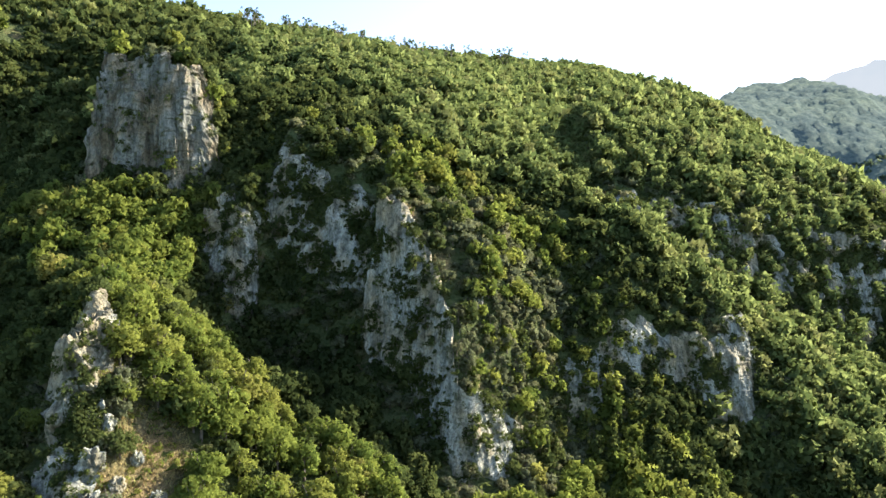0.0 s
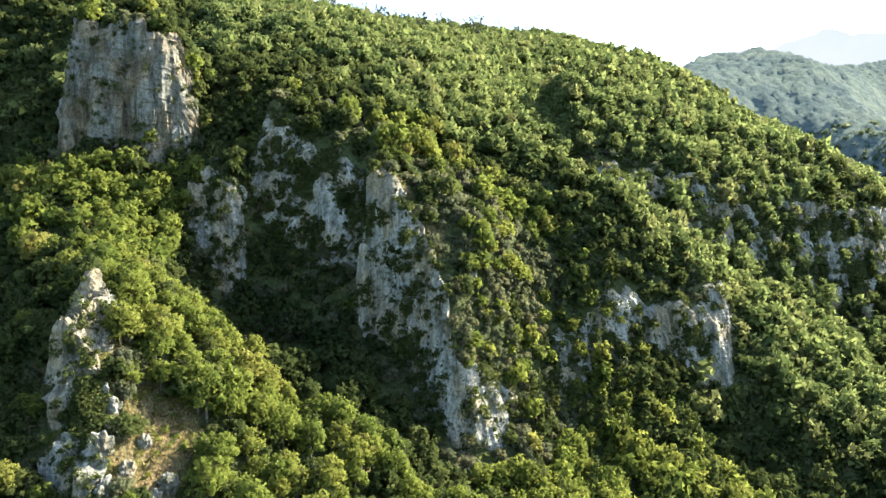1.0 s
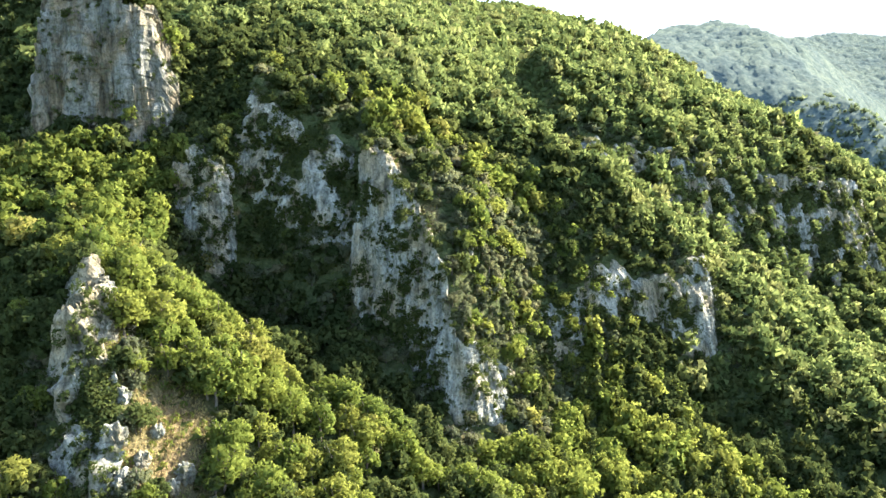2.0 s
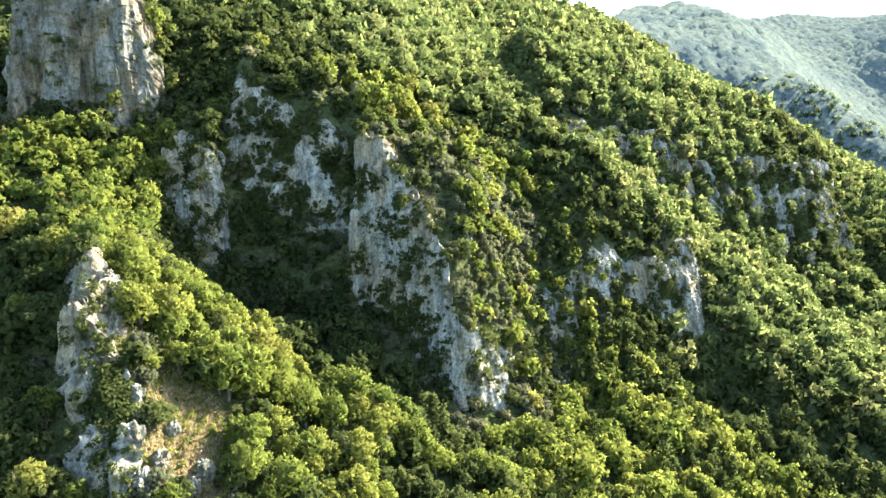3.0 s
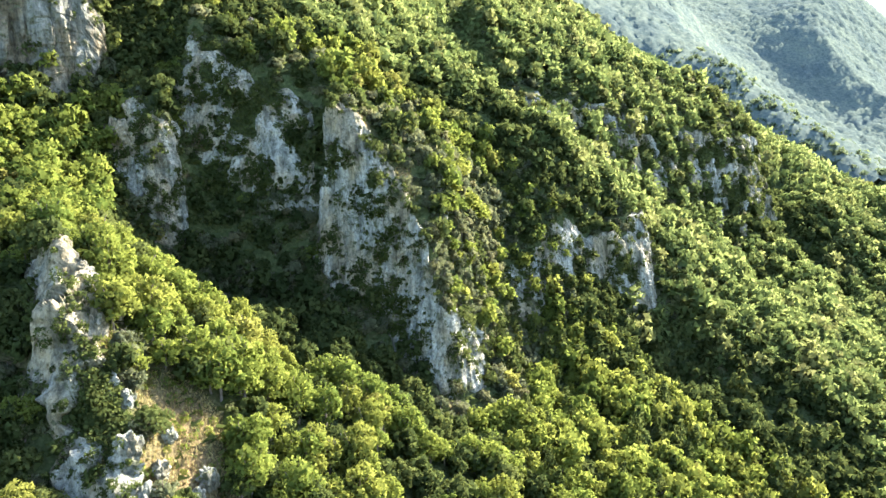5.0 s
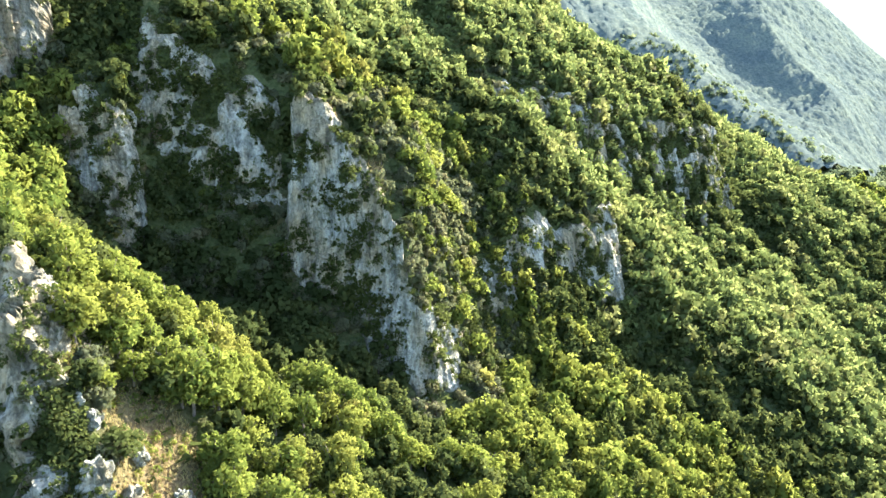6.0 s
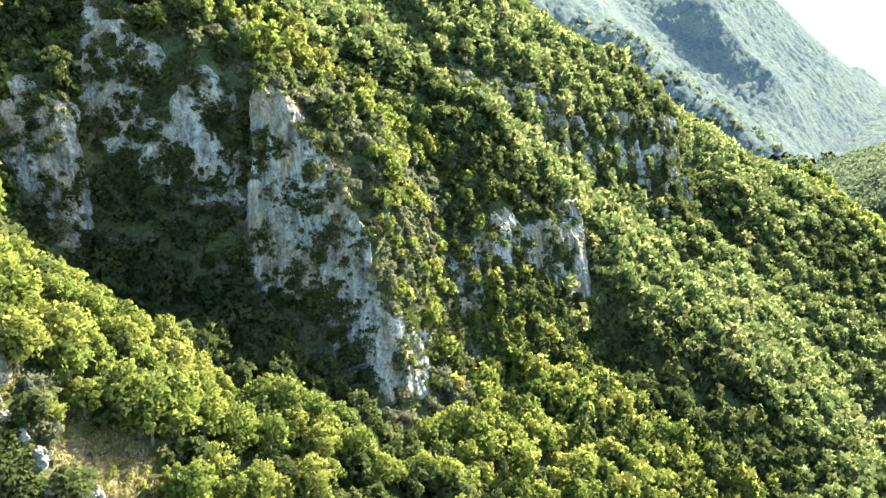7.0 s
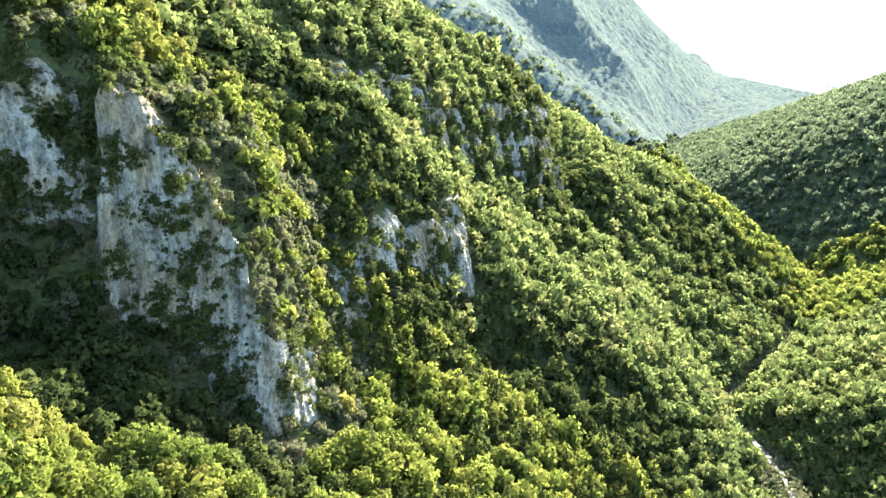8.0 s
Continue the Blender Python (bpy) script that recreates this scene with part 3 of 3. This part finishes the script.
near = np.concatenate([near, brow])
keep = open_ground(near, rng)
near, dwarf = near[keep], dwarf[keep]
keep = near[:, 1] > valley_y(near[:, 0]) - 70
near, dwarf = near[keep], dwarf[keep]
order = np.argsort(np.hypot(near[:, 0] + 42, near[:, 1] - 55))
near, dwarf = near[order], dwarf[order]
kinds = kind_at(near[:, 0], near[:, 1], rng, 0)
zs = height(near[:, 0], near[:, 1])
sizes = np.clip(rng.normal(1.16, 0.24, len(near)), 0.6, 1.75) * np.where(kinds == "olive", 0.8, 1.0) * np.where(dwarf > 0, 0.78, 1.0)
turns = rng.uniform(0, 360, len(near))
used = {kind: 0 for kind in KINDS}
rest = []
for n, ((x, y), kind) in enumerate(zip(near, kinds)):
    if used[kind] >= left[kind]:
        rest.append(n)
        continue
    model = MODELS[kind][used[kind] % 4]
    m = pose(x, y, zs[n] - 0.3, 0, 0, turns[n]) @ Matrix.Diagonal((sizes[n], sizes[n], sizes[n] * rng.uniform(0.9, 1.15), 1))
    if used[kind] < 4:
        model.matrix_basis = m
    else:
        twin = copy_thing(model, Matrix())
        twin.matrix_basis = m
    used[kind] += 1


def wood(name, places, kinds, sizes, total, leaf, materials, label, sink=0.3, wild=0.8, calm=0.0):
    """Many trees in one mesh for each kind of leaf."""
    for kind in sorted(set(kinds)):
        forms = [crown(kind, total, leaf, 500 + 7 * n, wild) for n in range(6)]
        tris, tints = [], []
        pick = np.flatnonzero(kinds == kind)
        z = height(places[pick, 0], places[pick, 1])
        turn = rng.uniform(0, 6.2832, len(pick))
        for n, form in enumerate(forms):
            mine = np.arange(n, len(pick), len(forms))
            if not len(mine):
                continue
            c, s = np.cos(turn[mine]), np.sin(turn[mine])
            k = sizes[pick][mine]
            f = form[:, :3].reshape(-1, 3)
            px = (f[None, :, 0] * c[:, None] - f[None, :, 1] * s[:, None]) * k[:, None] + places[pick][mine, 0][:, None]
            py = (f[None, :, 0] * s[:, None] + f[None, :, 1] * c[:, None]) * k[:, None] + places[pick][mine, 1][:, None]
            pz = f[None, :, 2] * (k * rng.uniform(0.85, 1.2, len(mine)))[:, None] + (z[mine] - sink)[:, None]
            h = (1 - calm) * form[:, 3] / np.linalg.norm(form[:, 3], axis=1)[:, None] + calm * np.array([0, 0, 1.0])
            way = np.stack([h[None, :, 0] * c[:, None] - h[None, :, 1] * s[:, None], h[None, :, 0] * s[:, None] + h[None, :, 1] * c[:, None], np.repeat(h[None, :, 2], len(mine), 0)], -1)
            tris.append(np.concatenate([np.stack([px, py, pz], -1).reshape(-1, 3, 3), way.reshape(-1, 1, 3)], 1))
            tints.append(np.repeat(rng.uniform(0, 1, len(mine)), len(f)))
        data = tri_mesh(name, np.concatenate(tris), materials[kind], np.concatenate(tints))
        tagged(new(name, data), label, "woodland", kind="stuff")


LEAVES = {kind: v[0] for kind, v in KINDS.items()}
rest = np.array(rest)
# The further slopes take the oak leaves with haze in their colour.
UPPERS = {**LEAVES, "oak": HAZED_OAK}
far_off = np.hypot(near[rest, 0] + 42, near[rest, 1] - 55)
for name, lo, hi, total, leaf, mats, label, sink, calm in (
        ("lower_woodland", 0, 135, 560, 0.52, LEAVES, "bright green woodland on the spur and its foot", 0.4, 0.1),
        ("woodland", 135, 200, 280, 0.74, LEAVES, "mixed green woodland covering the lower slope", 0.8, 0.35),
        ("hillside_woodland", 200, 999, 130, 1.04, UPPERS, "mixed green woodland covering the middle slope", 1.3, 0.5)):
    mine = rest[(far_off >= lo) & (far_off < hi)]
    wood(name, near[mine], kinds[mine], sizes[mine], total, leaf, mats, label, sink=sink, calm=calm)

upper = spots(-300, 420, 318, 610, 5.6, rng)
upper = upper[upper[:, 1] < valley_y(upper[:, 0]) + 100 * 5.2]
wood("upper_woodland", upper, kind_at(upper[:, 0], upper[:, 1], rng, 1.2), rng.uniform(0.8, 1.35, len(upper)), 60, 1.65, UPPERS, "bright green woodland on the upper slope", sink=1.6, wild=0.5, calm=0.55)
left_p = spots(-330, -190, 130, 318, 6.5, rng)
wood("left_woodland", left_p, kind_at(left_p[:, 0], left_p[:, 1], rng, 1), rng.uniform(0.9, 1.4, len(left_p)), 60, 1.65, LEAVES, "green woodland further round the slope")
side = spots(340, 480, 190, 420, 6.0, rng)
side = side[(side[:, 1] > valley_y(side[:, 0]) - 90)]
wood("side_woodland", side, kind_at(side[:, 0], side[:, 1], rng, 1), rng.uniform(0.9, 1.5, len(side)), 90, 1.4, LEAVES, "green woodland by the stream and its side valley", sink=1.3, calm=0.5)
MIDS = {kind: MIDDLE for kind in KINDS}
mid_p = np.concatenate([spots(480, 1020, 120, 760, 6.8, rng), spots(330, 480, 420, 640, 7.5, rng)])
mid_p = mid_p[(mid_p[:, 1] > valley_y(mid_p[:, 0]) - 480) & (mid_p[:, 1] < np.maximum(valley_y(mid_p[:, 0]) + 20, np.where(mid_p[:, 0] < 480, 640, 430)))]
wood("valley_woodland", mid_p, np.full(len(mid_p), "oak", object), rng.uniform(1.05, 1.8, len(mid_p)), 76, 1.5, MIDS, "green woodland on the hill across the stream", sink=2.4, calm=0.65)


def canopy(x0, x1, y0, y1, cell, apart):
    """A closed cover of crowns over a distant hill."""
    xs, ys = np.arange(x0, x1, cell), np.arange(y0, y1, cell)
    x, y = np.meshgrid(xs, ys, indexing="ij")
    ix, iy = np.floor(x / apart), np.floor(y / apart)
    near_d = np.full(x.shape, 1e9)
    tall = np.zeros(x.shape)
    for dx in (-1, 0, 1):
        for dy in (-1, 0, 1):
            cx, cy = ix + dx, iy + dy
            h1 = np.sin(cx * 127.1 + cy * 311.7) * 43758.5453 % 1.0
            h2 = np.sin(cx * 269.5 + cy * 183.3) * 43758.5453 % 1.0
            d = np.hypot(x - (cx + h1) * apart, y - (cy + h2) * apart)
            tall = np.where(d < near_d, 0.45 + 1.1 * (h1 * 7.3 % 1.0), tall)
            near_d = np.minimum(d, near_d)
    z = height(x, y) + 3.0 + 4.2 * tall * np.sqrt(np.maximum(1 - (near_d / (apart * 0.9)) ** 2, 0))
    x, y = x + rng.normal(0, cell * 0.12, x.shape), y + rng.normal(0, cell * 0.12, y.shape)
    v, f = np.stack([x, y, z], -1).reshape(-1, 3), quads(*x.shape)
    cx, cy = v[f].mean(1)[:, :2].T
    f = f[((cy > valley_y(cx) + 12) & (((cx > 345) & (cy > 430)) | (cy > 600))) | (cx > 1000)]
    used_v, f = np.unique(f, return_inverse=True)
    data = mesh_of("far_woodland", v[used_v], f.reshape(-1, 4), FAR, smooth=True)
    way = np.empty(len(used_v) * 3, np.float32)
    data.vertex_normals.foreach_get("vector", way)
    # Normals tilted up: lit and shaded sides even out, as haze would do.
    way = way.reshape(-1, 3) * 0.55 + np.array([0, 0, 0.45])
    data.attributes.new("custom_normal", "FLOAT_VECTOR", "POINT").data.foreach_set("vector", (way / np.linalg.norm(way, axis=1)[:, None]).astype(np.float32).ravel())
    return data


tagged(new("far_woodland", canopy(200, 2050, 330, 1580, 3.4, 7.6)), "distant woodland on the hill behind, haze painted into its colour", "woodland", kind="stuff")
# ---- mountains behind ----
HAZE, tree_, bsdf_, out_ = nodes_of("mountain_haze_glow")
# The ridge itself emits, an even glow in place of hazy daylight.
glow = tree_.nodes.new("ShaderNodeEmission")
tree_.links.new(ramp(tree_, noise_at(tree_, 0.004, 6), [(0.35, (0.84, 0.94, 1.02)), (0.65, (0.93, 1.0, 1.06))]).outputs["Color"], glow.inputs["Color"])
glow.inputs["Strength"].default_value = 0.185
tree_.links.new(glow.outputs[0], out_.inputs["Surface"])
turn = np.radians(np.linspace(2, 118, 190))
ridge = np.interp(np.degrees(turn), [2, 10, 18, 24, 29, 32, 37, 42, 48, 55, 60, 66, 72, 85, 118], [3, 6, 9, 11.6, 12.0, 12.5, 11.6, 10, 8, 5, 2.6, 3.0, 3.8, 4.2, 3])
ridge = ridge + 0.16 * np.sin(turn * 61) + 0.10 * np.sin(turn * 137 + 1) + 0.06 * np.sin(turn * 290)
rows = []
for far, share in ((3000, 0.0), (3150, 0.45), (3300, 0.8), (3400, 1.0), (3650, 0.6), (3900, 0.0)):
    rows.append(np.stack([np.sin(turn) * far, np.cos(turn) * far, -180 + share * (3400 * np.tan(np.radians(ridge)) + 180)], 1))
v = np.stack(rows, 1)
tagged(new("backdrop", mesh_of("backdrop", v.reshape(-1, 3), quads(*v.shape[:2]), HAZE, smooth=True)), "glowing backdrop of a hazy blue mountain ridge beyond the valley", "mountain", kind="structure")

# ---- pines on the skyline ----
def pine_model(seed):
    gen = np.random.default_rng(seed)
    root = new("pine_tree")
    part("trunk", trunk_mesh("trunk", 9.0, seed), root)
    tufts = [clump(gen.uniform(0.4, 0.75), 22, np.array([gen.uniform(-1.2, 1.2), gen.uniform(-1.2, 1.2), gen.uniform(4.8, 8.2)]), 0.4, gen, -0.4) for _ in range(5)]
    part("crown", tri_mesh("crown", np.concatenate(tufts), HOLM), root)
    return tagged(root, "thin open-crowned pine standing up from the ridge", "pine tree", "pines on the ridge")


pines = [pine_model(n + 60) for n in range(3)]
for n in range(84):
    x = rng.uniform(-115, 75)
    y = np.interp(x, [-140, -86, -30, 42, 130], [405, 388, 400, 448, 478]) + rng.uniform(-14, 10)
    k = rng.uniform(1.0, 1.6)
    m = pose(x, y, float(height(x, y)), 0, 0, rng.uniform(0, 360)) @ Matrix.Diagonal((k * 0.9, k * 0.9, k, 1))
    twin = pines[n] if n < 3 else copy_thing(pines[n % 3], Matrix())
    twin.matrix_basis = m

# ---- scrub on the rock ----
tris, tints = [], []
for name, (ob, v, normals, soil) in CLIFFS.items():
    count = {"upper": 90, "hollow": 110, "bowl": 420, "rib": 620, "gully": 120, "right": 150, "band": 200, "spur": 110}[name]
    thick = np.array([noise.noise(Vector(p) * 0.12) for p in v]) + 0.5
    thick = np.clip(thick, 0.02, 1) ** 2
    for n in rng.choice(len(v), count, p=thick / thick.sum()):
        r = rng.uniform(0.3, 0.8) if rng.uniform() < 0.65 else rng.uniform(0.8, 1.7)
        way = normals[n] / np.linalg.norm(normals[n])
        for k in range(3):
            centre = v[n] + way * r * 0.25 + rng.normal(0, 0.45, 3) * r
            t = clump(r * 0.7, 10 + int(14 * r), centre, 0.3 + 0.12 * r, rng, -0.7)
            tris.append(t)
            tints.append(np.full(len(t) * 3, rng.uniform(0, 0.8)))
    for p in soil[rng.choice(len(soil), len(soil) // 4, replace=False)]:
        r = rng.uniform(0.6, 1.5)
        t = clump(r, 16, p + np.array([0, -0.3, 0.3]), 0.55, rng, -0.7)
        tris.append(t)
        tints.append(np.full(len(t) * 3, rng.uniform(0, 1.0)))
tagged(new("cliff_scrub", tri_mesh("cliff_scrub", np.concatenate(tris), HOLM, np.concatenate(tints))), "dark green bushes rooted in cracks of the rock", "scrub", kind="stuff")

# ---- undergrowth ----
low_p = spots(-190, 345, 96, 330, 1.35, rng)
low_p = low_p[rng.uniform(0, 1, len(low_p)) < 0.6 * np.sqrt(1 + np.minimum(lean_at(low_p), 2.2) ** 2)]
low_p = low_p[open_ground(low_p, rng, 0.97)]
z = height(low_p[:, 0], low_p[:, 1])
base = np.stack([low_p[:, 0], low_p[:, 1], z + 0.35], 1)
jut = rng.normal(0, 1, (len(base), 3, 3)) * np.array([0.9, 0.9, 0.55])
tagged(new("undergrowth", tri_mesh("undergrowth", base[:, None] + jut, HOLM, np.repeat(rng.uniform(0, 1, len(base)), 3))), "low dark undergrowth between the trees", "undergrowth", kind="stuff")

# ---- dry grass on the bare spots ----
dry_p = np.concatenate([spots(-70, -44, 118, 148, 0.42, rng), spots(44, 66, 258, 274, 0.55, rng), spots(-20, 14, 192, 264, 0.6, rng)])
dry_p = dry_p[(bare_at(*dry_p.T) > 0.3) & (rng.uniform(0, 1, len(dry_p)) < 0.7)]
base = np.stack([*dry_p.T, height(*dry_p.T) + 0.1], 1).repeat(3, 0) + rng.normal(0, 0.12, (len(dry_p) * 3, 3))
blade = rng.normal(0, 0.16, (len(base), 3, 3))
blade[:, 2, 2] += rng.uniform(0.3, 0.6, len(base))
tagged(new("dry_grass", tri_mesh("dry_grass", base[:, None] + blade, STRAW, np.repeat(rng.uniform(0, 1, len(base)), 3))), "dry straw-coloured grass on the bare rocky ground", "grass", kind="stuff")
# low bushes in it
tris, tints = [], []
for x, y in dry_p[rng.choice(len(dry_p), 70, replace=False)]:
    r = rng.uniform(0.5, 1.2)
    t = clump(r, 60, np.array([x, y, float(height(x, y)) + r * 0.4]), 0.3, rng, -0.6)
    tris.append(t)
    tints.append(np.full(len(t) * 3, rng.uniform(0, 1)))
tagged(new("low_bushes", tri_mesh("low_bushes", np.concatenate(tris), OAK, np.concatenate(tints))), "low yellow-green bushes on the dry ground", "scrub", kind="stuff")

# ---- stream ----
wide = 1.6 + 0.5 * np.sin(line_x * 0.09) + 0.5 * np.sin(line_x * 0.23)
way = np.gradient(stream_line, axis=0)
way /= np.linalg.norm(way, axis=1)[:, None]
across = np.stack([-way[:, 1], way[:, 0]], 1)
rows = []
for f in (-1, -0.4, 0.4, 1):
    p = stream_line + across * (f * wide)[:, None]
    rows.append(np.stack([p[:, 0], p[:, 1], np.full(len(p), -124.6) + 0.05 * (1 - abs(f))], 1))
v = np.stack(rows, 1)
tagged(new("stream", mesh_of("stream", v.reshape(-1, 3), quads(*v.shape[:2]), WATER, smooth=True)), "narrow pale stream over gravel in the valley floor", "stream", kind="structure")

# ---- bushes along the banks ----
tris, tints = [], []
for n in rng.integers(0, len(line_x), 1700):
    for side_of in (-1, 1):
        off = side_of * (wide[n] + abs(rng.normal(0, 4.0)) + 0.3)
        x, y = stream_line[n] + across[n] * off + rng.normal(0, 0.6, 2)
        r = rng.uniform(0.6, 1.7)
        t = clump(r, 18, np.array([x, y, max(float(height(x, y)), -125) + r * 0.3]), 0.8, rng, -0.6)
        tris.append(t)
        tints.append(np.full(len(t) * 3, rng.uniform(0, 1)))
tagged(new("bank_scrub", tri_mesh("bank_scrub", np.concatenate(tris), OLIVE, np.concatenate(tints))), "low grey-green bushes along the banks of the stream", "scrub", kind="stuff")
